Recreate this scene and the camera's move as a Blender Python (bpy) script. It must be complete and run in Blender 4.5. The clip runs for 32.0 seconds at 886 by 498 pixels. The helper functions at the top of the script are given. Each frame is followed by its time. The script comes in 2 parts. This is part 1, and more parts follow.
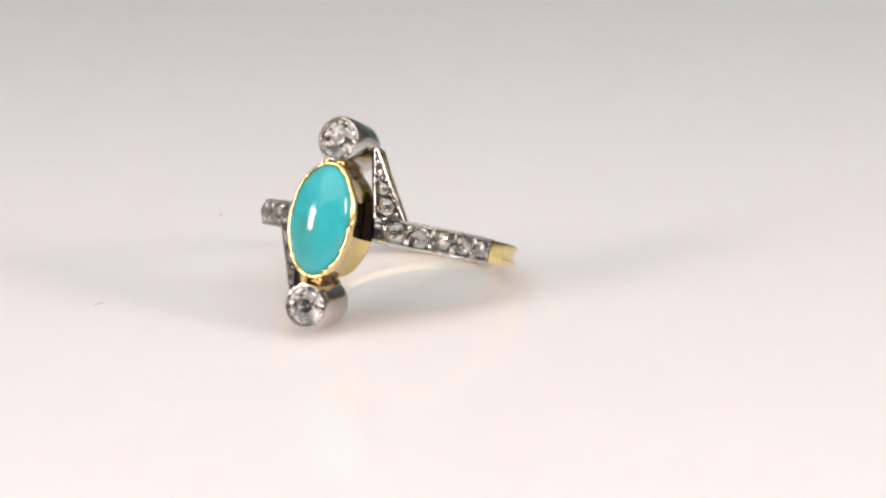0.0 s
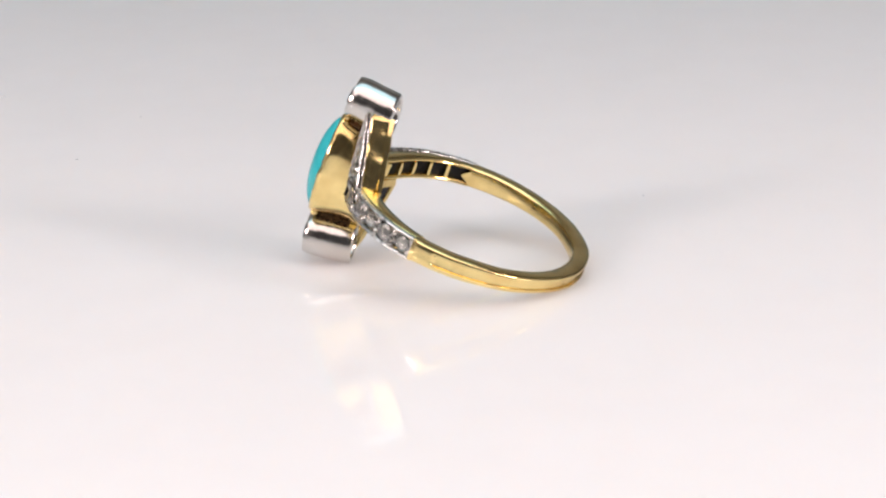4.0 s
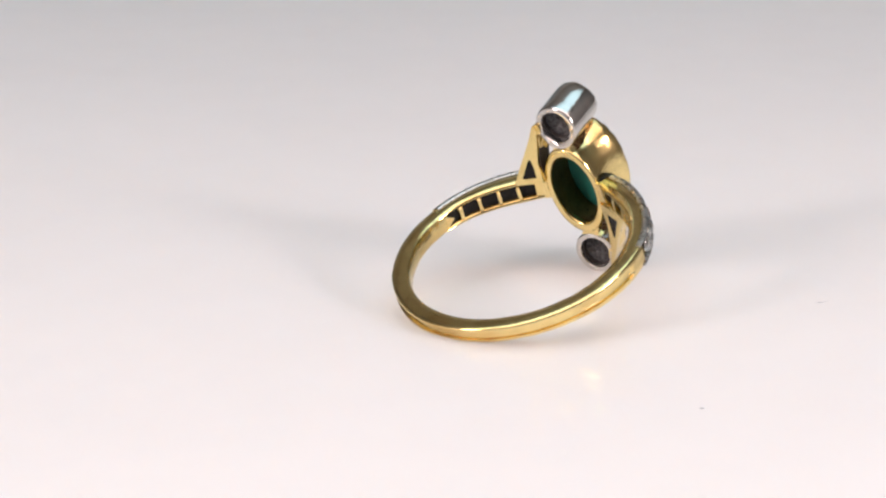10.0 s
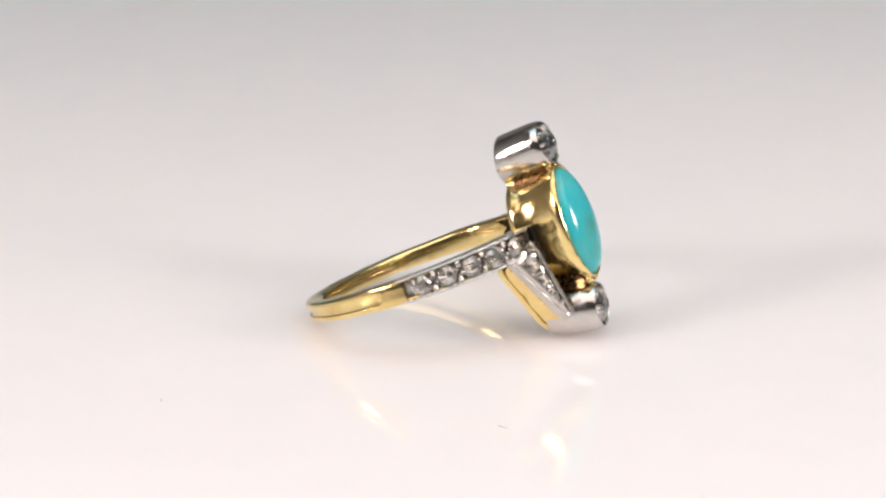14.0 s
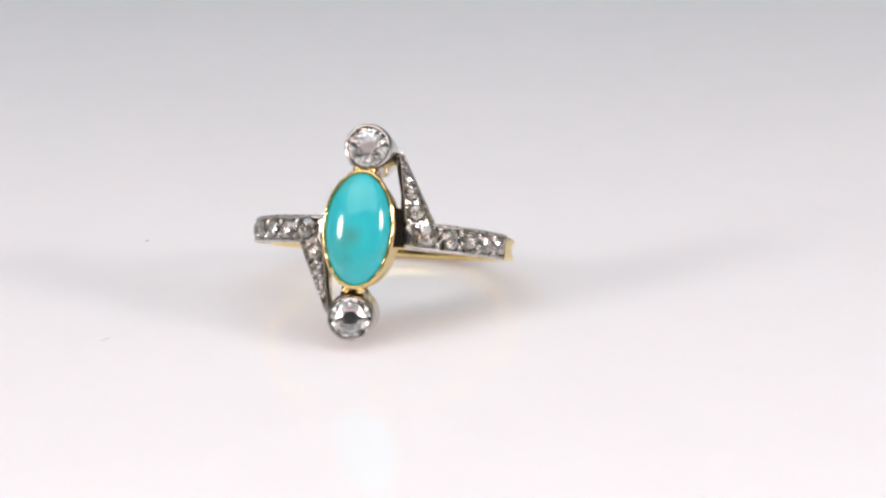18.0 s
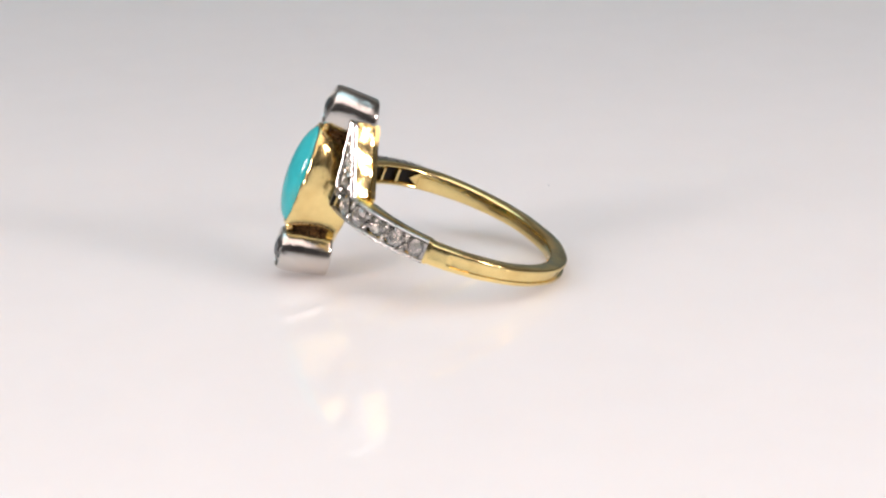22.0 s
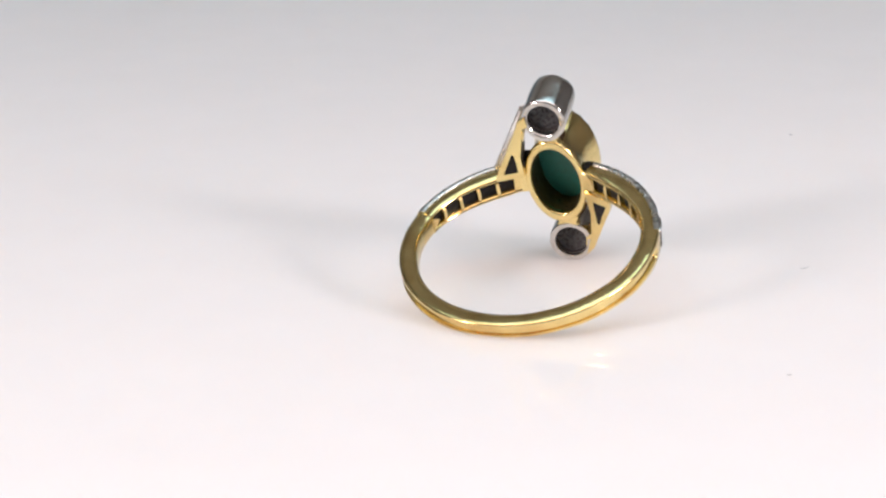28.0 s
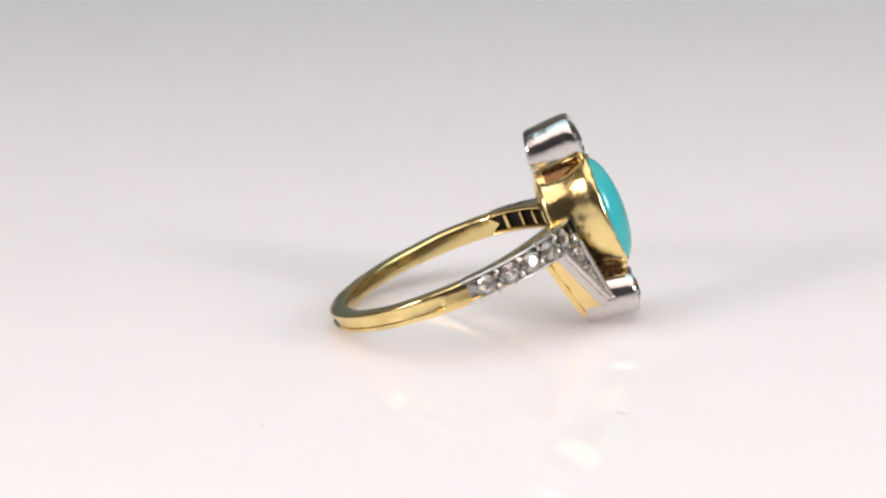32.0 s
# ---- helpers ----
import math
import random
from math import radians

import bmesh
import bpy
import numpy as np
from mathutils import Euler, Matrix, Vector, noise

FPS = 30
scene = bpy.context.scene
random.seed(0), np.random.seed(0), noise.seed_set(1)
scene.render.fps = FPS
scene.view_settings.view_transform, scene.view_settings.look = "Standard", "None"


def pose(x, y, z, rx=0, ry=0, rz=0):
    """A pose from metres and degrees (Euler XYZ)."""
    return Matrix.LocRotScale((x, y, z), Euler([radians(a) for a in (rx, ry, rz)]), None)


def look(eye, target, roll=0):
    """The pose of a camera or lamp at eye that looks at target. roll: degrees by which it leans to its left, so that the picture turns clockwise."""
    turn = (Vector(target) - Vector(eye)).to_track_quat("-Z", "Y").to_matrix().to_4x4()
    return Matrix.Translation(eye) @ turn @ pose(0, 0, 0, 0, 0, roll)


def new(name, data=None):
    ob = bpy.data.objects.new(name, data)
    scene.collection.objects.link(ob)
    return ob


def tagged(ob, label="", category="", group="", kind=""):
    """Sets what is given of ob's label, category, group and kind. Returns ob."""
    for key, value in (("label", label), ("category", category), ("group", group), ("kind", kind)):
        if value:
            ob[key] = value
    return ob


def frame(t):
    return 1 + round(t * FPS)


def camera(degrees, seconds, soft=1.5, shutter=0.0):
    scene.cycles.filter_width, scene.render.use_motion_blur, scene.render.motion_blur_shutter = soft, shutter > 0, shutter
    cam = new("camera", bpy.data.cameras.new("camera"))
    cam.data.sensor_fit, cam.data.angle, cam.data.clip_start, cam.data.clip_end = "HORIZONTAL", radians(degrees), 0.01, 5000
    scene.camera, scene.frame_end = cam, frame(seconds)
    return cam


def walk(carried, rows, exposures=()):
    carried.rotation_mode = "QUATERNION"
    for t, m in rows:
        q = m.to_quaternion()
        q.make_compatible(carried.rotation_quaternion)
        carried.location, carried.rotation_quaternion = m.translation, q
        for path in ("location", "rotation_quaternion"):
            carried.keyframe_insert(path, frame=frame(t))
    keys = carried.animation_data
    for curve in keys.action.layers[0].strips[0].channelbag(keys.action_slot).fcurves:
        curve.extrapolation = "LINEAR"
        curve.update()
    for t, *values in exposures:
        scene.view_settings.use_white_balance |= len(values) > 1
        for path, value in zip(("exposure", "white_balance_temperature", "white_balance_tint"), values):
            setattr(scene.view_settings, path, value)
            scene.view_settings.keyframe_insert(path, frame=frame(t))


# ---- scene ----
# A gold and platinum ring lies on a white gloss turntable that turns evenly before a still camera.
SECONDS = 32.0
RATE = -19.045          # degrees a second
START = 156.75           # turn of the ring's frame at 0 s

# ---- camera ----
EYE = (0.0, -0.17161, 0.05872)
AIM = (-0.00110, -0.00977, 0.00671)
cam = camera(21.43, SECONDS, soft=2.3)
# the clip's camera lets its white balance drift: seconds, stops, kelvin, tint
TINTS = ((0.0, -0.08, 6480, 4.1), (3.0, -0.08, 6370, 4.1), (6.0, -0.04, 6210, 5.1), (9.0, -0.07, 6310, 5.6), (12.0, -0.12, 6470, 4.6), (14.0, -0.09, 6470, 4.1),
         (17.0, -0.05, 6210, 3.6), (19.0, -0.06, 6140, 4.1), (22.0, -0.11, 6370, 4.1), (25.0, -0.13, 6440, 5.1), (28.0, -0.02, 6240, 4.1), (32.0, -0.08, 6320, 4.6))
walk(cam, [(0.0, look(EYE, AIM, -1.30)), (SECONDS, look(EYE, AIM, -1.30))], TINTS)

# ---- world and light ----
world = bpy.data.worlds.new("world")
world.use_nodes = True
world.node_tree.nodes["Background"].inputs["Color"].default_value = (0.6, 0.7, 0.85, 1)
world.node_tree.nodes["Background"].inputs["Strength"].default_value = 0.02
scene.world = world


def lamp(name, eye, target, width, height, watts, colour):
    data = bpy.data.lights.new(name, "AREA")
    data.shape, data.size, data.size_y = "RECTANGLE", width, height
    data.energy, data.color = watts, colour
    ob = new(name, data)
    ob.matrix_world = look(eye, target)
    return ob


def around(azimuth, elevation, distance):
    """A point seen from the ring: azimuth from the camera's side, positive to the right."""
    a, e = radians(azimuth), radians(elevation)
    return (distance * math.cos(e) * math.sin(a), -distance * math.cos(e) * math.cos(a), distance * math.sin(e))


lamp("lamp_left", around(-58, 21, 0.34), (0, 0, 0), 0.068, 0.078, 0.76, (1.0, 0.82, 0.81))
lamp("lamp_right", around(58, 21, 0.34), (0, 0, 0), 0.068, 0.078, 0.76, (1.0, 0.82, 0.81))
lamp("softbox_lamp", (0.0, -0.32, 0.50), (0.0, -0.09, 0), 0.95, 0.42, 2.60, (1.0, 0.80, 0.765))
lamp("ceiling_lamp", (0.0, -0.04, 0.88), (0.0, -0.04, 0), 1.2, 0.5, 3.25, (0.61, 0.86, 1.0))


# ---- materials ----
def material(name, colour, rough, metal=0.0, var=0.06, scale=600.0, bump=0.0, bump_scale=2500.0, **more):
    """A principled material whose colour and roughness vary at two scales, with fine relief."""
    m = bpy.data.materials.new(name)
    m.use_nodes = True
    n, l = m.node_tree.nodes, m.node_tree.links
    p = n["Principled BSDF"]
    tc = n.new("ShaderNodeTexCoord")
    n1, n2 = n.new("ShaderNodeTexNoise"), n.new("ShaderNodeTexNoise")
    for q, s in ((n1, scale), (n2, scale * 5.3)):
        q.inputs["Scale"].default_value = s
        q.inputs["Detail"].default_value = 4
        l.new(tc.outputs["Object"], q.inputs["Vector"])
    add = n.new("ShaderNodeMath")
    add.operation = "ADD"
    l.new(n1.outputs["Fac"], add.inputs[0])
    l.new(n2.outputs["Fac"], add.inputs[1])
    ramp = n.new("ShaderNodeMapRange")
    ramp.inputs["From Min"].default_value, ramp.inputs["From Max"].default_value = 0.6, 1.4
    ramp.inputs["To Min"].default_value, ramp.inputs["To Max"].default_value = 1 - var, 1 + var
    l.new(add.outputs[0], ramp.inputs["Value"])
    mul = n.new("ShaderNodeVectorMath")
    mul.operation = "SCALE"
    mul.inputs[0].default_value = colour
    l.new(ramp.outputs[0], mul.inputs["Scale"])
    l.new(mul.outputs[0], p.inputs["Base Color"])
    r2 = n.new("ShaderNodeMapRange")
    r2.inputs["From Min"].default_value, r2.inputs["From Max"].default_value = 0.3, 0.7
    r2.inputs["To Min"].default_value, r2.inputs["To Max"].default_value = rough * 0.7, rough * 1.35
    l.new(n2.outputs["Fac"], r2.inputs["Value"])
    l.new(r2.outputs[0], p.inputs["Roughness"])
    p.inputs["Metallic"].default_value = metal
    for key, value in more.items():
        p.inputs[key.replace("_", " ")].default_value = value
    if bump:
        n3, b = n.new("ShaderNodeTexNoise"), n.new("ShaderNodeBump")
        n3.inputs["Scale"].default_value = bump_scale
        n3.inputs["Detail"].default_value = 5
        l.new(tc.outputs["Object"], n3.inputs["Vector"])
        l.new(n3.outputs["Fac"], b.inputs["Height"])
        b.inputs["Strength"].default_value = bump
        b.inputs["Distance"].default_value = 0.0001
        l.new(b.outputs[0], p.inputs["Normal"])
    return m


GOLD = material("yellow_gold", (0.86, 0.69, 0.31), 0.16, 1.0, 0.05, 400, 0.80, 420)
PLATINUM = material("platinum", (0.62, 0.60, 0.57), 0.16, 1.0, 0.08, 400, 0.55, 750)
# near-black colour that stands in for shade in holes and gaps
RECESS_DARK = material("recess_dark", (0.007, 0.0055, 0.006), 0.36, 0.1, 0.5, 900, 1.0, 2200, Specular_IOR_Level=0.22)
PAVE = material("worn_platinum", (0.62, 0.60, 0.55), 0.22, 1.0, 0.10, 600, 0.9, 1500)
SATIN = material("satin_platinum", (0.60, 0.585, 0.56), 0.30, 1.0, 0.08, 400, 0.9, 1500)
CAST_GOLD = material("worn_gold", (0.86, 0.68, 0.31), 0.18, 1.0, 0.08, 500, 0.55, 750)
# darker copy of the gold: the shade between the settings put into its colour
SHADED_GOLD = material("shaded_gold", (0.20, 0.115, 0.05), 0.25, 1.0, 0.2, 500, 0.5, 1000)
# dark grey that holds the shade of the tubes' and spurs' inner sides
RECESS_GREY = material("recess_grey", (0.060, 0.050, 0.048), 0.5, 0.3, 0.4, 900, 0.5, 2500)
TURQUOISE = material("turquoise", (0.046, 0.42, 0.46), 0.12, 0.0, 0.10, 260, 0.12, 600, IOR=1.5)
GREY_STONE = material("dull_grey_stone", (0.038, 0.036, 0.038), 0.28, 0.0, 0.5, 700, 0.6, 1800, Specular_IOR_Level=0.3)
STONE_BACK = material("rough_turquoise", (0.022, 0.16, 0.125), 0.45, 0.0, 0.25, 350, 0.3, 2000)
# gold darkened to olive, with the shade inside the bezel in its colour
RECESS_GOLD = material("recess_gold", (0.11, 0.085, 0.03), 0.38, 0.8, 0.4, 500, 0.6, 1500)
DIAMOND = material("diamond", (0.90, 0.91, 0.88), 0.06, 0.0, 0.0, 300, 0.0, IOR=2.4, Transmission_Weight=1.0)


def mottle(m, tint, scale, low, high):
    """Blends patches of another tint into a material's base colour."""
    n, l = m.node_tree.nodes, m.node_tree.links
    p = n["Principled BSDF"]
    old = p.inputs["Base Color"].links[0].from_socket
    tc, tex, rng, mix = n.new("ShaderNodeTexCoord"), n.new("ShaderNodeTexNoise"), n.new("ShaderNodeMapRange"), n.new("ShaderNodeMix")
    tex.inputs["Scale"].default_value, tex.inputs["Detail"].default_value = scale, 3
    rng.inputs["From Min"].default_value, rng.inputs["From Max"].default_value = low, high
    mix.data_type = "RGBA"
    l.new(tc.outputs["Object"], tex.inputs["Vector"])
    l.new(tex.outputs["Fac"], rng.inputs["Value"])
    l.new(rng.outputs[0], mix.inputs["Factor"])
    l.new(old, mix.inputs["A"])
    mix.inputs["B"].default_value = (*tint, 1)
    l.new(mix.outputs["Result"], p.inputs["Base Color"])


mottle(TURQUOISE, (0.11, 0.34, 0.27), 300, 0.50, 0.80)


def blot(m, tint, at, radius, strength):
    """One soft patch of another tint round a point of the object's own space."""
    n, l = m.node_tree.nodes, m.node_tree.links
    p = n["Principled BSDF"]
    old = p.inputs["Base Color"].links[0].from_socket
    tc, dist, rng, tex, mul, mix = (n.new("ShaderNode" + k) for k in ("TexCoord", "VectorMath", "MapRange", "TexNoise", "Math", "Mix"))
    dist.operation, mul.operation, mix.data_type = "DISTANCE", "MULTIPLY", "RGBA"
    dist.inputs[1].default_value = at
    rng.inputs["From Min"].default_value, rng.inputs["From Max"].default_value = 0.0, radius
    rng.inputs["To Min"].default_value, rng.inputs["To Max"].default_value = strength * 1.6, 0.0
    tex.inputs["Scale"].default_value, tex.inputs["Detail"].default_value = 1.2 / radius, 4
    l.new(tc.outputs["Object"], dist.inputs[0])
    l.new(tc.outputs["Object"], tex.inputs["Vector"])
    l.new(dist.outputs["Value"], rng.inputs["Value"])
    l.new(rng.outputs[0], mul.inputs[0])
    l.new(tex.outputs["Fac"], mul.inputs[1])
    l.new(mul.outputs[0], mix.inputs["Factor"])
    l.new(old, mix.inputs["A"])
    mix.inputs["B"].default_value = (*tint, 1)
    l.new(mix.outputs["Result"], p.inputs["Base Color"])


blot(TURQUOISE, (0.09, 0.21, 0.13), (0.00645, 0.0124, 0.0085), 0.0012, 0.75)
blot(TURQUOISE, (0.06, 0.30, 0.27), (0.0069, 0.0127, 0.0068), 0.0022, 0.6)
# pale cloud near the top: an overhead reflection put into the stone's colour
blot(TURQUOISE, (0.10, 0.52, 0.52), (0.0062, 0.0113, 0.0114), 0.0014, 0.5)
mottle(GOLD, (0.66, 0.46, 0.18), 280, 0.48, 0.74)
mottle(PAVE, (0.34, 0.33, 0.32), 900, 0.52, 0.68)
mottle(SATIN, (0.42, 0.41, 0.39), 1100, 0.50, 0.70)
mottle(PLATINUM, (0.58, 0.55, 0.51), 300, 0.50, 0.85)
ACRYLIC = material("white_acrylic", (0.89, 0.862, 0.855), 0.035, 0.0, 0.015, 30, 0.0, IOR=1.45, Subsurface_Weight=0.9, Subsurface_Scale=0.009, Subsurface_Radius=(1.0, 0.95, 0.9))
TABLE = material("white_laminate", (0.78, 0.78, 0.77), 0.35, 0.0, 0.03, 8)
REFLECTED_FADE = material("reflection_gradient", (0.74, 0.69, 0.64), 0.7, 0.0, 0.05, 3)
PAINT = material("ceiling_paint", (0.74, 0.68, 0.62), 0.7, 0.0, 0.05, 3)
CLOTH = material("brown_cloth", (0.36, 0.31, 0.29), 0.8, 0.0, 0.02, 20)
DARK = material("dark_cloth", (0.11, 0.095, 0.092), 0.8, 0.0, 0.05, 20)
DUST = material("grey_dust", (0.55, 0.55, 0.57), 0.9, 0.0, 0.2, 3000)


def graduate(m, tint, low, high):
    """Fades a tint out upwards between two heights, to vary the unseen wall's reflections."""
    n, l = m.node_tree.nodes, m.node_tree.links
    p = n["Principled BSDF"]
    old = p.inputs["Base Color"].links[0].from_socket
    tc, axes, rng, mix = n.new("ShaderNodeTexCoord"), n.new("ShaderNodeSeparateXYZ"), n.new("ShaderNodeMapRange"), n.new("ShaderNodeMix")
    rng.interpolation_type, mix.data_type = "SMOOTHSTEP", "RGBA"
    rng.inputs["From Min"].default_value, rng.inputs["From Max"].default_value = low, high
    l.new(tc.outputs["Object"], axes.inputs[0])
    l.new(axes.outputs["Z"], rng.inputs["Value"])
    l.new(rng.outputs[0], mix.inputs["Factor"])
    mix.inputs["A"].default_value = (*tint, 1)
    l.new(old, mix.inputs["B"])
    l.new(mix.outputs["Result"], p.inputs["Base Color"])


# Gradient made up for the unseen wall: cool platter reflections, bright ones in gold.
graduate(REFLECTED_FADE, (0.30, 0.40, 0.46), 0.06, 0.46)


# ---- room: a plain shell round the table ----
def slab(name, lo, hi, mat, label):
    bm = bmesh.new()
    bmesh.ops.create_cube(bm, size=1)
    lo, hi = Vector(lo), Vector(hi)
    for v in bm.verts:
        v.co = Vector([lo[i] + (v.co[i] + 0.5) * (hi[i] - lo[i]) for i in range(3)])
    me = bpy.data.meshes.new(name)
    bm.to_mesh(me), bm.free()
    me.materials.append(mat)
    return tagged(new(name, me), label, name.split("_")[0], kind="structure")


slab("wall_north", (-0.8, 0.95, -0.012), (0.8, 1.0, 0.98), REFLECTED_FADE, "unseen wall fading upwards from blue to white, added for its reflections")
slab("wall_south", (-0.8, -0.85, -0.012), (0.8, -0.8, 0.98), DARK, "plain dark brown wall behind the camera")
slab("wall_east", (0.8, -0.85, -0.012), (0.85, 1.0, 0.98), CLOTH, "plain dark brown side wall")
slab("wall_west", (-0.85, -0.85, -0.012), (-0.8, 1.0, 0.98), CLOTH, "plain dark brown side wall")
slab("ceiling", (-0.85, -0.85, 0.98), (0.85, 1.0, 1.02), PAINT, "plain cream ceiling over the table")


# ---- shaping helpers ----
def part(name, bm, mat, parent, label="", smooth=True, sharp=35):
    bmesh.ops.recalc_face_normals(bm, faces=bm.faces[:])
    me = bpy.data.meshes.new(name)
    bm.to_mesh(me), bm.free()
    me.materials.append(mat)
    for poly in me.polygons:
        poly.use_smooth = smooth
    if smooth:
        me.set_sharp_from_angle(angle=radians(sharp))
    ob = new(name, me)
    ob.parent = parent
    return tagged(ob, label)


# The ring's own frame, in millimetres: x across the finger, y towards the head, z along the finger.
LIE = Matrix(((-0.9980, 0.0245, -0.0590, 5.645),
              (0.0445, 0.9295, -0.3662, 0.069),
              (-0.0459, 0.3681, 0.9287, 4.134),
              (0, 0, 0, 1)))
TO_BASE = Matrix.Diagonal((0.001, 0.001, 0.001, 1)) @ LIE
LEAN = Matrix(((1, 0.03, 0, -0.44), (0, 1, 0, 0.1), (0, 0, 1, 0), (0, 0, 0, 1)))     # the head leans a little to one side
BEND = Matrix(((1, -0.01, 0, 0.05), (0, 1, 0, 0.1), (0, 0, 1, 0), (0, 0, 0, 1)))
HALF_TURN = Matrix.Diagonal((-1, 1, -1, 1))       # the far side repeats the near one, turned about the head's axis


def polar(r, phi, n):
    return Vector((r * math.cos(radians(phi)), r * math.sin(radians(phi)), n))


def skin(bm, rings, closed=True, caps=True):
    """Faces between rings of equal length."""
    vs = [[bm.verts.new(p) for p in ring] for ring in rings]
    k = len(vs[0])
    for a, b in zip(vs, vs[1:]):
        for i in range(k if closed else k - 1):
            bm.faces.new((a[i], a[(i + 1) % k], b[(i + 1) % k], b[i]))
    if caps:
        bm.faces.new(vs[0][::-1]), bm.faces.new(vs[-1])
    return vs


def smoothstep(a, b, x):
    u = min(1, max(0, (x - a) / (b - a)))
    return u * u * (3 - 2 * u)


def oval(a, b, h, k=72, cx=0.0, cz=0.0):
    return [Vector((cx + a * math.cos(2 * math.pi * i / k), h, cz + b * math.sin(2 * math.pi * i / k))) for i in range(k)]


def rounded(r0, r1, n0, n1, e):
    """A rectangle in (r, n) with cut corners."""
    return [(r0 + e, n0), (r1 - e, n0), (r1, n0 + e), (r1, n1 - e), (r1 - e, n1), (r0 + e, n1), (r0, n1 - e), (r0, n0 + e)]


def brilliant(radius):
    """A cut diamond, girdle at the origin, table towards +y."""
    bm = bmesh.new()
    def ringpts(r, h, k, off):
        for i in range(k):
            a = 2 * math.pi * (i + off) / k
            bm.verts.new((r * radius * math.cos(a), h * radius, r * radius * math.sin(a)))
    ringpts(0.40, 0.42, 8, 0.0)
    ringpts(0.74, 0.27, 8, 0.5)
    ringpts(1.0, 0.03, 16, 0.0)
    ringpts(1.0, -0.03, 16, 0.0)
    ringpts(0.52, -0.46, 8, 0.0)
    bm.verts.new((0, -0.88 * radius, 0))
    bmesh.ops.convex_hull(bm, input=bm.verts[:])
    bmesh.ops.dissolve_limit(bm, angle_limit=0.01, verts=bm.verts[:], edges=bm.edges[:])
    return bm


def placed(bm, m):
    bmesh.ops.transform(bm, matrix=m, verts=bm.verts[:])
    return bm


def bead(bm, at, r):
    bmesh.ops.create_icosphere(bm, subdivisions=1, radius=r, matrix=Matrix.Translation(at))


# ---- the turntable ----
def make_turntable():
    top = bpy.data.objects.new("turntable", None)
    scene.collection.objects.link(top)
    top.location = (0, 0, -0.012)
    bm = bmesh.new()
    skin(bm, [[Vector((r * math.cos(a), r * math.sin(a), z)) for a in [2 * math.pi * i / 160 for i in range(160)]]
              for r, z in ((0.169, 0.002), (0.170, 0.003), (0.170, 0.0112), (0.1692, 0.012))])
    part("platter", bm, ACRYLIC, top, "glossy white acrylic platter")
    bm = bmesh.new()
    skin(bm, [[Vector((r * math.cos(a), r * math.sin(a), z)) for a in [2 * math.pi * i / 64 for i in range(64)]]
              for r, z in ((0.07, 0.0), (0.07, 0.0025))])
    part("foot", bm, TABLE, top)
    return tagged(top, "round glossy white acrylic turntable on a white table", "turntable")


turntable = make_turntable()
slab("tabletop", (-0.85, -0.85, -0.042), (0.85, 1.0, -0.012), TABLE, "plain white table top under the turntable")

# ---- the ring ----
ring = bpy.data.objects.new("ring", None)
scene.collection.objects.link(ring)
tagged(ring, "antique gold and platinum ring with oval turquoise and small diamonds", "ring")

SHOULDER = (14.5, 11.2)          # where platinum begins on either side, degrees above the middle
R_OUT, R_IN = 10.0, 8.65


def inner(phi):
    """The inside radius, which closes in towards the head."""
    return R_IN - 0.5 * smoothstep(12, 58, phi) + 0.22 * smoothstep(61, 72, phi)


def width(phi):
    """The band's width along the finger; phi from the side (0) to the back (-90)."""
    return 1.32 + 0.68 * smoothstep(-75, 62, phi)


def make_shank():
    bm = bmesh.new()
    rings = []
    steps = 300
    for i in range(steps + 1):
        phi = SHOULDER[0] - (180 + SHOULDER[0] + SHOULDER[1]) * i / steps
        near = phi > -90
        side = phi if near else -180 - phi
        w = width(side) / 2
        grown = smoothstep(5.4, 3.6, side) if near else smoothstep(0.6, -1.2, side)
        groove = grown * 0.22
        g = w * (0.30 + 0.22 * grown)
        worn = Vector((math.cos(radians(phi)), math.sin(radians(phi)), 0)) * 10
        dent = [a * noise.noise(worn * 0.35 + Vector((0, 0, 7.0 * k))) + b * noise.noise(worn * 1.3 + Vector((0, 0, 7.0 * k))) for k, a, b in ((0, 0.07, 0.018), (1, 0.05, 0.020), (2, 0.05, 0.010), (3, 0.05, 0.010))]
        ri, ro = R_IN + 0.03 * math.sin(phi * 0.11) + dent[0], R_OUT + dent[1]
        lo, hi = -w + dent[2], w + dent[3]
        prof = [(ri, lo * 0.66), (ri + 0.08, lo * 0.86), (ri + 0.26, lo * 0.97), (ri + 0.62, lo * 1.03), (ro - 0.26, lo * 0.98), (ro - 0.07, lo * 0.91), (ro, lo * 0.80),
                (ro, -g), (ro - groove * 0.9, -g * 0.86), (ro - groove, -g * 0.6), (ro - groove, g * 0.6), (ro - groove * 0.9, g * 0.86), (ro, g),
                (ro, hi * 0.80), (ro - 0.07, hi * 0.91), (ro - 0.26, hi * 0.98), (ri + 0.62, hi * 1.03), (ri + 0.26, hi * 0.97), (ri + 0.08, hi * 0.86), (ri, hi * 0.66)]
        rings.append([polar(r, phi, n) for r, n in prof])
    skin(bm, rings)
    part("shank", placed(bm, TO_BASE), GOLD, ring, "polished yellow gold grooved shank", sharp=50)


make_shank()

BARS = (24.5, 35.5, 46.5, 57.5, 67.8)
END = 72.0


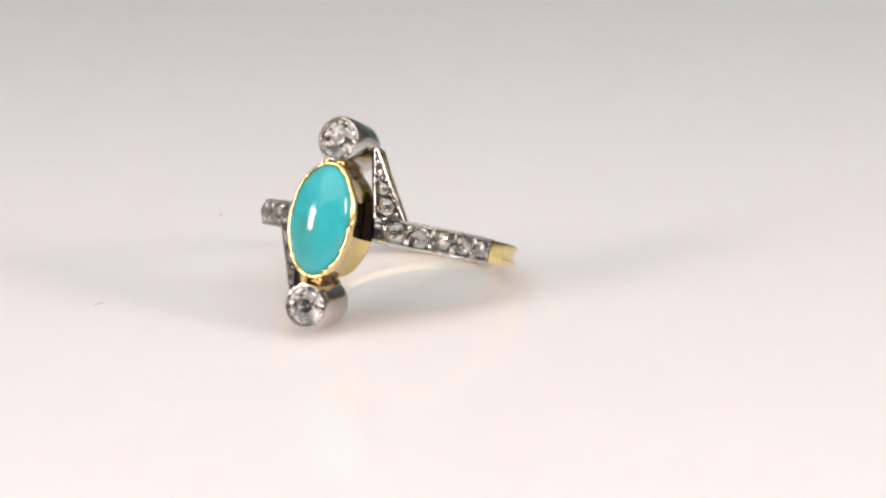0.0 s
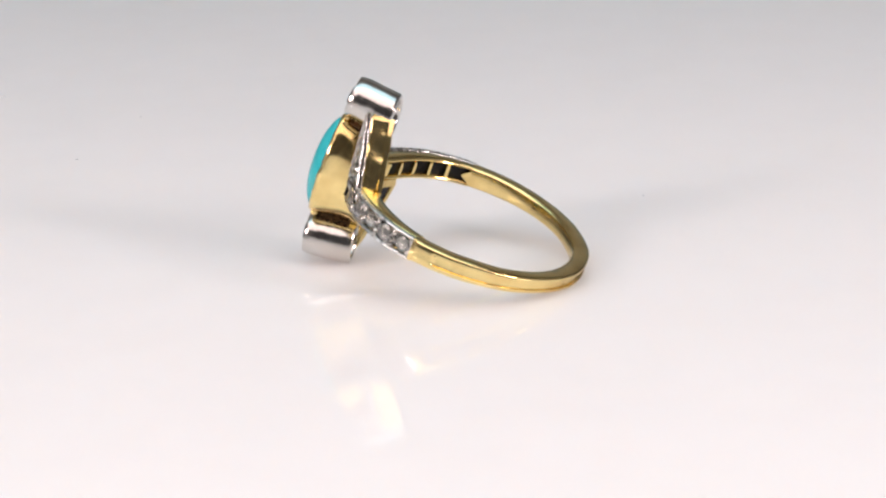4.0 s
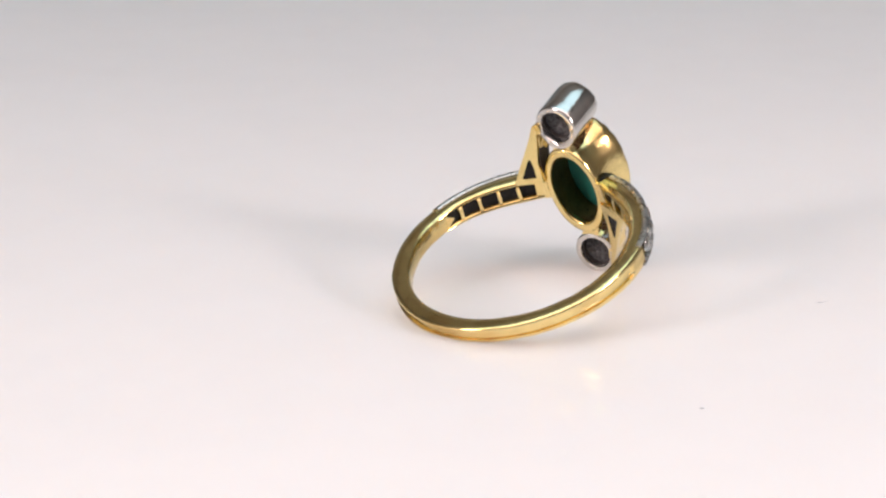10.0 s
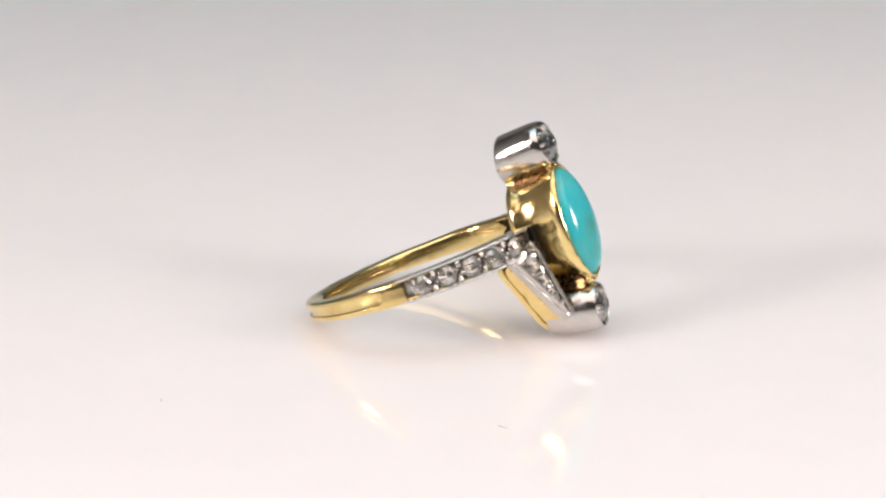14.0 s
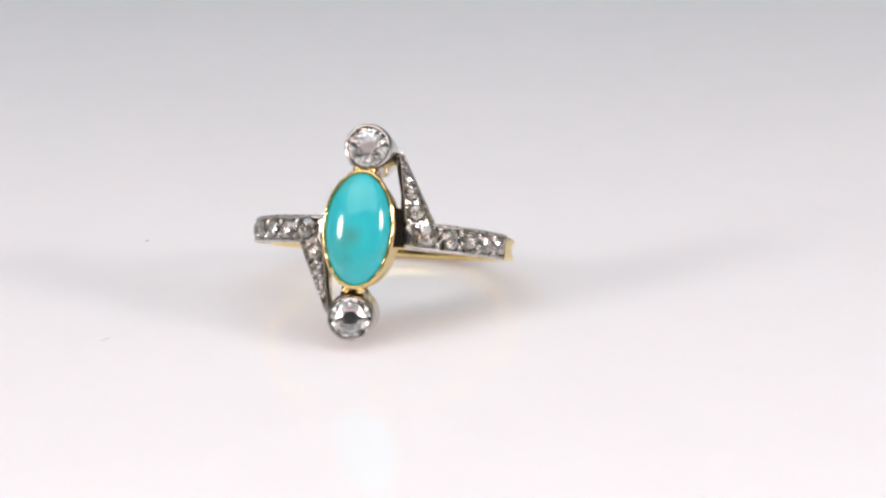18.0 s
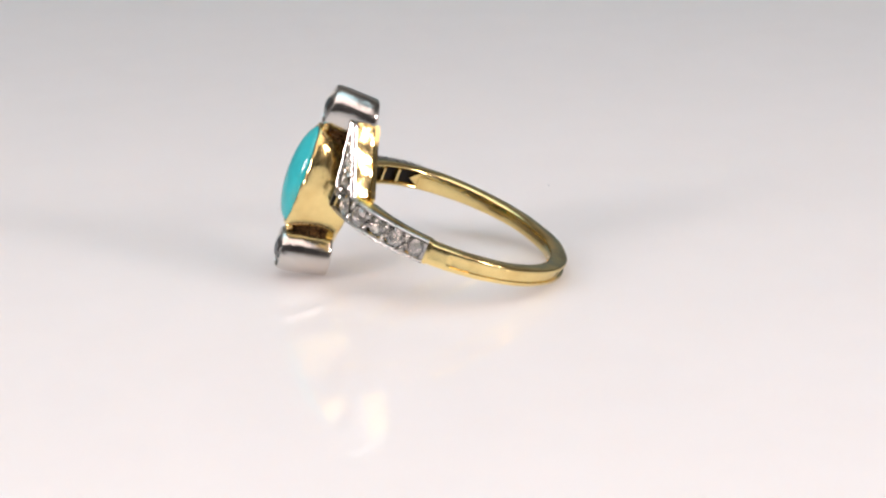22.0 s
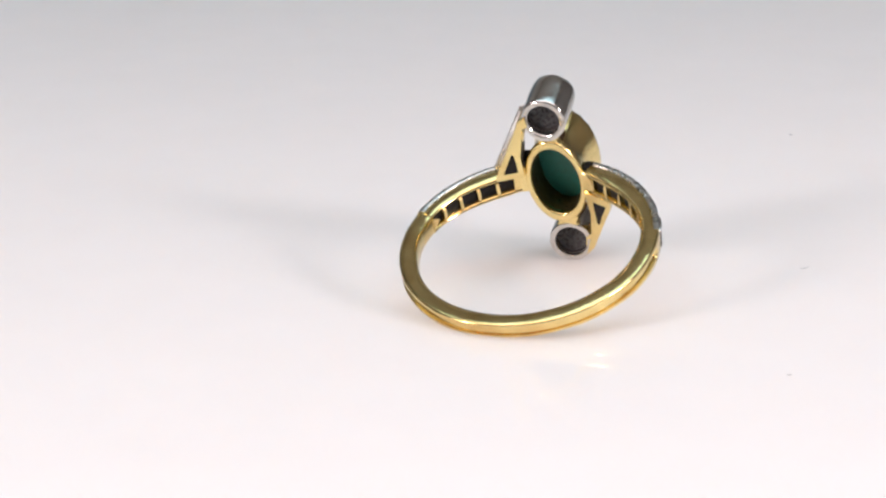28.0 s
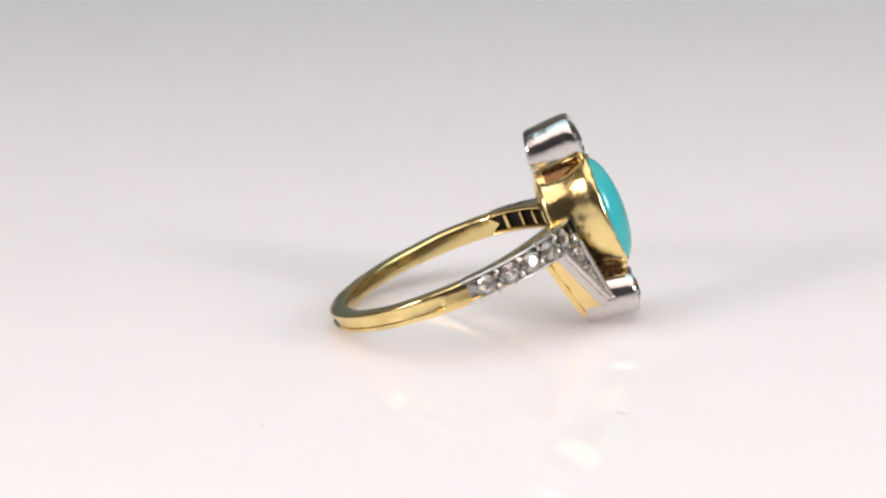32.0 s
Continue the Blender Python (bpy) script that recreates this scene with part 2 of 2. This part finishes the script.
def strip(r0, r1, n0, n1, phi0, phi1, e=0.06, steps=24, lift=0.0):
    """A bar along the band; n0 and n1 are shares of the half width. r0 of None: the inside radius."""
    bm = bmesh.new()
    rings = []
    for i in range(steps + 1):
        phi = phi0 + (phi1 - phi0) * i / steps
        w = width(phi) / 2
        rings.append([polar(r, phi, n) for r, n in rounded(inner(phi) + lift if r0 is None else r0, r1, n0 * w, n1 * w, e)])
    skin(bm, rings)
    return bm


def beaten(bm, amount, scale, cuts=7):
    """Divides a solid's faces and gives them the gentle dents of hand work."""
    bmesh.ops.subdivide_edges(bm, edges=bm.edges[:], cuts=cuts, use_grid_fill=True)
    bmesh.ops.recalc_face_normals(bm, faces=bm.faces[:])
    bm.normal_update()
    moves = [(v, v.normal * amount * noise.noise(v.co * scale)) for v in bm.verts]
    for v, d in moves:
        v.co += d
    return bm


def front(x):
    """The height of the arm's set face over x: it leans like the band's outside."""
    return 11.55 - 0.58 * x


def solid(outline, top, bottom, hole=None, foot=None, hole_foot=None):
    """A solid over an outline in (x, z), between two height functions of x and z.
    hole: an opening through it, of as many corners; foot, hole_foot: the outlines below, where they differ."""
    bm = bmesh.new()
    foot = foot or outline
    if hole is None:
        skin(bm, [[Vector((x, bottom(x, z), z)) for x, z in foot], [Vector((x, top(x, z), z)) for x, z in outline]])
        return bm
    loops = [[bm.verts.new((x, h(x, z), z)) for x, z in o] for o, h in ((foot, bottom), (outline, top), (hole, top), (hole_foot or hole, bottom))]
    k = len(outline)
    for a, b in zip(loops, loops[1:] + loops[:1]):
        for i in range(k):
            bm.faces.new((a[i], a[(i + 1) % k], b[(i + 1) % k], b[i]))
    return bm


# What sets the two sides apart, as outlines in (x, z) of the side's own half turn, and the tube's axis in the ring's frame.
UPPER = dict(
    shoulder=SHOULDER[0], plat=16.6, gems=(20.9, 31.0, 41.4, 52.0, 63.0), claws=(26.0, 36.2, 46.7, 57.5),
    outline=[(2.96, 0.60), (4.90, 0.60), (5.06, 0.90), (3.30, 4.30), (2.55, 5.75), (2.38, 5.95), (2.18, 5.80), (2.62, 2.90)],
    neck=[(2.75, 0.68), (4.42, 0.70), (4.55, 0.95), (2.91, 4.35), (2.27, 5.72), (2.10, 5.95), (1.96, 5.40), (2.46, 2.80)],
    rear=[(2.25, 0.80), (4.22, 0.85), (4.38, 1.10), (2.68, 4.50), (2.12, 5.85), (1.75, 6.10), (1.92, 4.95), (2.33, 2.62)],
    window=[(2.68, 1.32), (3.62, 1.34), (3.74, 1.42), (3.40, 2.10), (3.02, 2.92), (2.91, 3.02), (2.80, 2.90), (2.70, 2.10)],
    inner_edge=[(2.28, 0.86), (2.28, 2.62), (1.92, 4.85), (1.86, 5.50)],
    link=[(1.45, 5.30), (1.84, 5.12), (2.06, 5.35), (1.98, 5.72), (1.72, 6.05), (1.50, 6.00)],
    rear_at=(0.12, 8.20, 5.76), front_at=(0.10, 12.02, 6.04), slant=0.20,
    back=lambda x, z: 7.42 - 0.40 * (x - 2.8) + 0.06 * (z - 1.5), seam=0.62, reach=4.42)
LOWER = dict(
    shoulder=SHOULDER[1], plat=9.9, gems=(19.0, 30.0, 41.0, 52.0, 63.0), claws=(24.5, 35.5, 46.5, 57.5),
    outline=[(2.96, 0.60), (4.90, 0.60), (5.06, 0.90), (3.35, 4.30), (2.45, 5.95), (2.24, 6.22), (2.02, 6.05), (2.62, 2.90)],
    neck=[(2.75, 0.68), (4.60, 0.74), (4.74, 1.12), (3.26, 4.25), (2.44, 6.00), (1.90, 6.65), (2.10, 5.30), (2.50, 2.85)],
    rear=[(2.25, 0.80), (4.50, 1.00), (4.58, 1.58), (3.56, 3.70), (2.45, 6.10), (1.62, 7.05), (2.32, 4.98), (2.58, 2.74)],
    window=[(2.96, 1.50), (3.98, 1.57), (4.12, 1.65), (3.72, 2.46), (3.30, 3.50), (3.20, 3.62), (3.11, 3.48), (2.99, 2.45)],
    inner_edge=[(2.42, 0.86), (2.60, 2.72), (2.34, 4.90), (2.10, 5.50)],
    link=[(1.75, 5.45), (2.22, 5.05), (2.42, 5.50), (2.30, 6.00), (1.95, 6.45), (1.60, 6.50)],
    rear_at=(-0.45, 7.90, -5.86), front_at=(-0.20, 11.85, -6.42), slant=0.0,
    back=lambda x, z: 7.60 - 0.45 * (x - 2.93) - 0.06 * (z - 1.5), seam=1.0, reach=4.70)


def tube_frame(side):
    """The tube's own frame: its back at the origin, its axis along +y."""
    back_at, front_at = Vector(side["rear_at"]), Vector(side["front_at"])
    y = (front_at - back_at).normalized()
    x = y.cross(Vector((0, 0, 1))).normalized()
    z = x.cross(y)
    m = Matrix((x, y, z)).transposed().to_4x4()
    m.translation = back_at
    return TO_BASE @ m, (front_at - back_at).length


def make_side(turn, side):
    m = TO_BASE @ turn
    shoulder, plat = side["shoulder"], side["plat"]
    # band: gold rails and bars within, platinum channel outside
    for a, b in ((-1.0, -0.60), (0.60, 1.0)):
        part("rail", placed(strip(None, 9.62, a, b, shoulder, 72.6, 0.17), m), GOLD, ring, "yellow gold gallery rail", True, 65)
    for phi in BARS:
        part("crossbar", placed(beaten(strip(None, 9.30, -0.63, 0.63, phi - 0.9, phi + 0.9, 0.11, 3), 0.10, 1.4, 2), m), GOLD, ring)
    wedge = []
    bm = bmesh.new()
    for i in range(7):
        phi = shoulder + 5.2 * i / 6
        w = width(phi) / 2 * 0.62 * (1 - i / 6) + 0.02
        wedge.append([polar(r, phi, n) for r, n in ((inner(phi), -w), (9.3, -w), (9.3, w), (inner(phi), w))])
    skin(bm, wedge)
    part("fishtail", placed(bm, m), GOLD, ring)
    # dark sheet added behind the gallery holes in place of their shade
    part("backing", placed(strip(None, 9.37, -0.64, 0.64, shoulder, 71, 0.02, 24, 0.42), m), RECESS_DARK, ring, "dark sheet behind the settings for the shade of their holes")
    channel = part("channel", placed(strip(9.35, 9.50, -0.64, 0.64, plat - 0.6, END, 0.03), m), PAVE, ring, "platinum channel set with diamonds")
    for a, b, end in ((-1.02, -0.78, END), (0.78, 1.02, 61.5)):
        part("lip", placed(strip(9.56, 10.06, a, b, plat - 0.6, end, 0.10), m), SATIN, channel, "", True, 65)
    for phi in (plat + 0.3, END - 1.0):
        part("end_bar", placed(strip(9.48, 9.95, -0.82, 0.82, phi - 0.9, phi + 0.9, 0.14, 3), m), PLATINUM, channel)
    if plat > shoulder:
        part("collar", placed(strip(9.30, 10.0, -1.0, 1.0, shoulder - 0.3, plat - 0.7, 0.06, 4), m), GOLD, ring, "yellow gold end of the shank", sharp=50)
    for phi in side["claws"]:
        for dn, dphi, size in ((-0.55, 0.3, 0.30), (0.55, -0.3, 0.30), (-0.22, -0.9, 0.17), (0.20, 1.0, 0.17), (-0.80, 3.6, 0.13), (0.80, -3.4, 0.13)):
            bm = bmesh.new()
            bmesh.ops.create_icosphere(bm, subdivisions=2, radius=1)
            grow = size * random.uniform(0.85, 1.15)
            for v in bm.verts:
                v.co = polar(9.80 + grow * v.co.y, phi + dphi + 5.2 * grow * v.co.x, dn * width(phi) / 2 + grow * v.co.z)
            part("prong", placed(bm, m), PAVE, channel)
    for phi, r in zip(side["gems"], (0.72, 0.74, 0.75, 0.77, 0.82)):
        spot = Matrix.Translation(polar(9.90, phi, 0)) @ Matrix.Rotation(radians(phi - 90), 4, "Z") @ Matrix.Rotation(phi, 4, "Y") @ Euler((random.uniform(-0.28, 0.28), 0, random.uniform(-0.28, 0.28))).to_matrix().to_4x4()
        part("diamond", placed(brilliant(r), m @ spot), DIAMOND, channel, "small round cut diamond", smooth=False)
    # arm: a tapered spur from the band to the side of the round setting; it narrows towards the finger
    outline, rear, window, neck = side["outline"], side["rear"], side["window"], side["neck"]
    waist = [(0.72 * x + 0.28 * u, 0.72 * z + 0.28 * v) for (x, z), (u, v) in zip(outline, neck)]
    moved = lambda dx: [(x + dx, z) for x, z in window]
    back = side["back"]
    middle = lambda x, z: front(x) - 0.43
    seam = lambda x, z: front(x) - side["seam"]
    inset = [(x - (0.13 if 0 < i < 5 else 0), z) for i, (x, z) in enumerate(rear)]
    # silver-white wall next to the set face, gold behind it
    part("arm_wall", placed(beaten(solid(waist, lambda x, z: front(x) - 0.435, seam, moved(0.34), neck, moved(0.34)), 0.04, 0.9), m), PLATINUM, ring, "platinum side wall of the spur")
    arm_back = part("arm_back", placed(beaten(solid(neck, lambda x, z: front(x) - side["seam"] + 0.01, lambda x, z: back(x, z) + 0.34, moved(0.34), inset, moved(0.06)), 0.16, 0.75), m), CAST_GOLD, ring, "yellow gold back of the spur")
    part("flange", placed(solid(rear, lambda x, z: back(x, z) + 0.36, back, window), m), GOLD, arm_back)
    # dark filling added in the spur's window, as the shade inside it
    part("backing", placed(solid(moved(0.34), middle, lambda x, z: back(x, z) + 0.08, None, moved(0.02)), m), RECESS_DARK, arm_back)
    tip_in, tip_out = (outline[6][0] + 0.10, outline[6][1] - 0.05), (outline[4][0] - 0.08, outline[4][1])
    arm = part("arm", placed(solid(outline, lambda x, z: front(x) - 0.30, middle, None, waist), m), PAVE, ring, "platinum spur set with diamonds")
    for (x0, z0), (x1, z1) in (((3.06, 0.75), tip_in), ((4.94, 0.98), tip_out)):
        bm = bmesh.new()
        rings = []
        for i in range(13):
            u = i / 12
            x, z = x0 + (x1 - x0) * u, z0 + (z1 - z0) * u
            rings.append([Vector((x + 0.10 * math.cos(a), front(x) - 0.12 + 0.14 * math.sin(a) - (0.1 if math.sin(a) < -0.5 else 0), z)) for a in [2 * math.pi * k / 10 for k in range(10)]])
        skin(bm, rings)
        part("lip", placed(bm, m), PLATINUM, arm)
    upper, lower = [(2.84, 0.86), (2.52, 2.8), (2.14, 5.0), (2.02, 5.60)], side["inner_edge"]
    both = lambda line: line + [(x + 0.07, z) for x, z in line[::-1]]
    # dark slab added along the inner side, so the opening beside it looks shaded
    part("side_wall", placed(solid(both(upper), lambda x, z: front(x) - 0.25, lambda x, z: back(x, z) + 0.28, None, both(lower)), m), RECESS_GREY, arm, "dark slab shading the spur's inner side")
    bm = bmesh.new()
    for (x0, z0), (x1, z1) in (((3.04, 0.95), tip_in), ((4.92, 1.0), tip_out)):
        count = 30
        for i in range(count + 1):
            u = i / count
            x, z = x0 + (x1 - x0) * u, z0 + (z1 - z0) * u
            bead(bm, (x, front(x) + 0.01, z), 0.10)
    tagged(part("milgrain", placed(bm, m), PLATINUM, arm), kind="stuff")
    for x, z, r in ((3.40, 0.50, 0.42), (3.74, 1.72, 0.66), (3.31, 3.02, 0.48), (2.98, 4.00, 0.34), (2.72, 4.78, 0.23)):
        spot = Matrix.Translation((x, front(x) - 0.06, z)) @ Matrix.Rotation(math.atan(-0.58), 4, "Z") @ Matrix.Rotation(z, 4, "Y") @ Euler((random.uniform(-0.15, 0.15), 0, random.uniform(-0.15, 0.15))).to_matrix().to_4x4()
        part("diamond", placed(brilliant(r), m @ spot), DIAMOND, arm, "small round cut diamond", smooth=False)
        for dx, dz in ((-0.62, 0.86), (0.50, 0.90), (0.9, -0.6)):
            bm = bmesh.new()
            bead(bm, (x + dx * r, front(x + dx * r) - 0.06, z + dz * r), 0.17)
            part("prong", placed(bm, m), PAVE, arm)
    # round setting
    m, length = tube_frame(side)
    prof = [(1.27, 0.80), (1.27, 0.14), (1.33, 0.04), (1.45, 0.0), (1.60, 0.0), (1.71, 0.04), (1.77, 0.13), (1.79, 0.24), (1.79, 1.2), (1.79, 2.0), (1.79, length - 1.1), (1.76, length - 0.55), (1.70, length - 0.2),
            (1.60, length - 0.02), (1.52, length), (1.46, length - 0.15), (1.44, length - 0.45), (1.38, length - 0.7), (1.38, 0.80)]
    bm = bmesh.new()
    rings = []
    for r, h in prof:
        ring_at = oval(r, r, h, 64)
        for p in ring_at:
            p.y += side["slant"] * p.z * smoothstep(1.6, 0.2, h)
            if r > 1.4:
                p += 0.022 * noise.noise_vector(p * (2.3 if h > length - 0.6 else 1.2))
        rings.append(ring_at)
    skin(bm, rings + rings[:1], caps=False)
    bmesh.ops.remove_doubles(bm, verts=bm.verts[:], dist=1e-5)
    setting = part("round_setting", placed(bm, m), PLATINUM, ring, "platinum tube setting")
    bm = bmesh.new()
    rings = [oval(r, r, h, 40) for r, h in ((1.36, 0.50), (1.26, 0.50), (1.26, length - 1.4), (1.36, length - 1.4))]
    skin(bm, rings + rings[:1], caps=False)
    bmesh.ops.remove_doubles(bm, verts=bm.verts[:], dist=1e-5)
    # lining added with the tube's inner shade in its colour
    part("liner", placed(bm, m), RECESS_GREY, setting, "dark lining for the shade inside the tube")
    bm = bmesh.new()
    rings = [oval(r, r, h, 8) for r, h in ((1.30, 0.75), (1.0, 0.85), (0.62, 0.98), (0.2, 1.06))]
    vs = skin(bm, rings, caps=False)
    bm.faces.new(vs[-1])
    part("stone_back", placed(bm, m), GREY_STONE, setting, "dull grey underside of the diamond", smooth=False)
    spot = Matrix.Translation((0, length - 0.38, 0))
    part("large_diamond", placed(brilliant(1.44), m @ spot @ Euler((0.05, 0.3, -0.06)).to_matrix().to_4x4()), DIAMOND, setting, "round old-cut diamond", smooth=False)
    # link from the spur's tip to the tube, gold bridge and joints to the oval setting
    part("link", placed(solid(side["link"], lambda x, z: 9.0, lambda x, z: 8.02), TO_BASE @ turn), CAST_GOLD, ring, "yellow gold link to the round setting")
    m = TO_BASE @ LEAN @ turn
    bridge = [(-0.85, 3.5), (1.15, 3.5), (0.85, 4.08), (1.12, 4.80), (-0.76, 4.80), (-0.5, 4.08)]
    part("bridge", placed(solid([(x, min(z, 4.3)) for x, z in bridge], lambda x, z: 8.6, lambda x, z: 8.06), m), GOLD, ring, "yellow gold bridge between the settings")
    part("bridge", placed(solid([(0.94 * x, min(z, side["reach"])) for x, z in bridge], lambda x, z: 11.3, lambda x, z: 8.58), m), SHADED_GOLD, ring, "gold bridge between the settings, coloured dark for shade")
    for x in (-0.45, 0.60):
        bm = bmesh.new()
        bmesh.ops.create_icosphere(bm, subdivisions=2, radius=0.33, matrix=Matrix.Translation((x, 11.62, 4.32)))
        part("joint", placed(bm, m), GOLD, ring)
    # gold shoulder between the band and the oval setting, dark above
    m = TO_BASE @ turn
    part("crossbar", placed(strip(None, 9.30, -0.63, 0.63, 68.0, 72.6, 0.04, 6), m), GOLD, ring)
    part("shoulder", placed(strip(None, 8.75, -1.0, 1.0, 70.5, 75.6, 0.09, 6), m), GOLD, ring)
    gap = [(2.25, -0.92), (2.90, -0.92), (2.82, 1.0), (2.70, 1.6), (2.62, 1.9), (2.03, 1.9), (2.1, 1.6), (2.2, 1.0)]
    # dark block added to give the narrow gap its shade
    part("gap_floor", placed(solid(gap, lambda x, z: 9.7, lambda x, z: 8.5), m), RECESS_DARK, ring, "dark block filling the gap beside the bezel for its shade")


make_side(Matrix.Identity(4), UPPER)
make_side(HALF_TURN, LOWER)


def make_head():
    # oval setting: back opening, flared wall and rubbed-over rim
    prof = [(1.98, 3.15, 8.4), (1.98, 3.15, 8.02), (2.06, 3.25, 7.92), (2.34, 3.84, 7.90), (2.44, 3.95, 8.02), (2.44, 3.96, 8.35), (2.34, 3.86, 8.75), (2.24, 3.80, 9.5),
            (2.32, 3.95, 10.3), (2.56, 4.26, 11.3), (2.66, 4.38, 11.75), (2.63, 4.35, 11.98), (2.54, 4.26, 12.12), (2.43, 4.15, 12.14), (2.33, 4.05, 12.05), (2.30, 4.02, 11.8),
            (2.29, 4.02, 10.8), (2.12, 3.5, 8.4)]
    bm = bmesh.new()
    rings = []
    for a, b, h in prof:
        rim = oval(a, b, h, 96)
        if 8.7 < h < 11.7 and a > 2.23 and b != 4.02:
            for p in rim:
                p += 0.07 * noise.noise_vector(p * 0.55) + 0.03 * noise.noise_vector(p * 1.3)
        if h > 11.7:
            for p in rim:
                p += Vector((0, 0.06 * noise.noise(p * 1.6), 0)) + 0.055 * noise.noise_vector(p * 1.7)
        rings.append(rim)
    skin(bm, rings + rings[:1], caps=False)
    bmesh.ops.remove_doubles(bm, verts=bm.verts[:], dist=1e-5)
    oval_setting = part("oval_setting", placed(bm, TO_BASE @ BEND), GOLD, ring, "yellow gold oval bezel with a rubbed-over rim", sharp=60)
    bm = bmesh.new()
    rings = [oval(a, b, h, 72) for a, b, h in ((2.14, 3.52, 8.12), (1.96, 3.14, 8.12), (2.0, 3.4, 10.62), (2.14, 3.7, 10.62))]
    skin(bm, rings + rings[:1], caps=False)
    bmesh.ops.remove_doubles(bm, verts=bm.verts[:], dist=1e-5)
    part("liner", placed(bm, TO_BASE @ BEND), RECESS_GOLD, oval_setting, "dark olive lining for the shade inside the bezel")
    # cabochon
    bm = bmesh.new()
    rings = [oval(2.0, 3.75, 10.7, 96), oval(2.26, 4.0, 11.0, 96)]
    for i in range(13):
        u = radians(90 * i / 13)
        rings.append(oval(2.34 * math.cos(u), 4.07 * math.cos(u), 11.85 + 1.38 * math.sin(u), 96))
    vs = skin(bm, rings, caps=False)
    bm.faces.new(vs[0])
    tip = bm.verts.new((0, 13.23, 0))
    for i in range(96):
        bm.faces.new((vs[-1][i], vs[-1][(i + 1) % 96], tip))
    part("cabochon", placed(bm, TO_BASE @ BEND), TURQUOISE, oval_setting, "polished oval blue-green turquoise cabochon", sharp=60)
    bm = bmesh.new()
    skin(bm, [oval(2.06, 3.72, 10.66, 72), oval(1.5, 2.8, 10.60, 72), oval(0.6, 1.1, 10.57, 72)])
    part("stone_back", placed(bm, TO_BASE @ BEND), STONE_BACK, oval_setting, "rough green underside of the turquoise")


make_head()


# ---- dust on the platter ----
def make_speck(x, y, length, thick, turn, bend):
    """A bit of lint: a thin bent thread, at x and y in the platter's own frame."""
    bm = bmesh.new()
    rings = []
    for i in range(9):
        u = i / 4 - 1
        r = 0.7 * thick * (1 - 0.7 * u * u) + 1e-6
        at = Vector((u * length / 2, bend * length * (u * u - 0.4) + 0.04 * length * math.sin(5 * u), thick * 0.9))
        rings.append([at + Vector((0, r * math.cos(a), r * math.sin(a))) for a in [2 * math.pi * k / 6 for k in range(6)]])
    skin(bm, rings)
    bmesh.ops.recalc_face_normals(bm, faces=bm.faces[:])
    me = bpy.data.meshes.new("dust_speck")
    bm.to_mesh(me), bm.free()
    me.materials.append(DUST)
    ob = new("dust_speck", me)
    ob.matrix_world = pose(x, y, 0, 0, 0, turn)
    return tagged(ob, "tiny grey dust speck lying on the white platter", "dust", "dust on the platter")


SPECKS = [make_speck(x / 1000, y / 1000, l / 1000, w / 1000, turn, bend) for x, y, l, w, turn, bend in (
    (25.1, 11.9, 1.1, 0.045, 60, 0.16), (27.4, -12.0, 0.35, 0.07, 20, 0.1), (18.0, 51.7, 0.75, 0.06, -40, 0.1),
    (50.5, 40.4, 0.45, 0.08, 10, 0.0), (34.4, 41.9, 0.35, 0.07, 80, 0.1), (57.2, 57.2, 0.5, 0.08, 120, 0.0))]


# ---- what turns ----
def motions():
    steps = int(SECONDS * 2)
    clock = [SECONDS * i / steps for i in range(steps + 1)]
    walk(ring, [(t, pose(0, 0, 0, 0, 0, START + RATE * t)) for t in clock])
    walk(turntable, [(t, pose(0, 0, -0.012, 0, 0, START + RATE * t)) for t in clock])
    for ob in SPECKS:
        home = ob.matrix_basis.copy()
        walk(ob, [(t, pose(0, 0, 0, 0, 0, START + RATE * t) @ home) for t in clock])


motions()
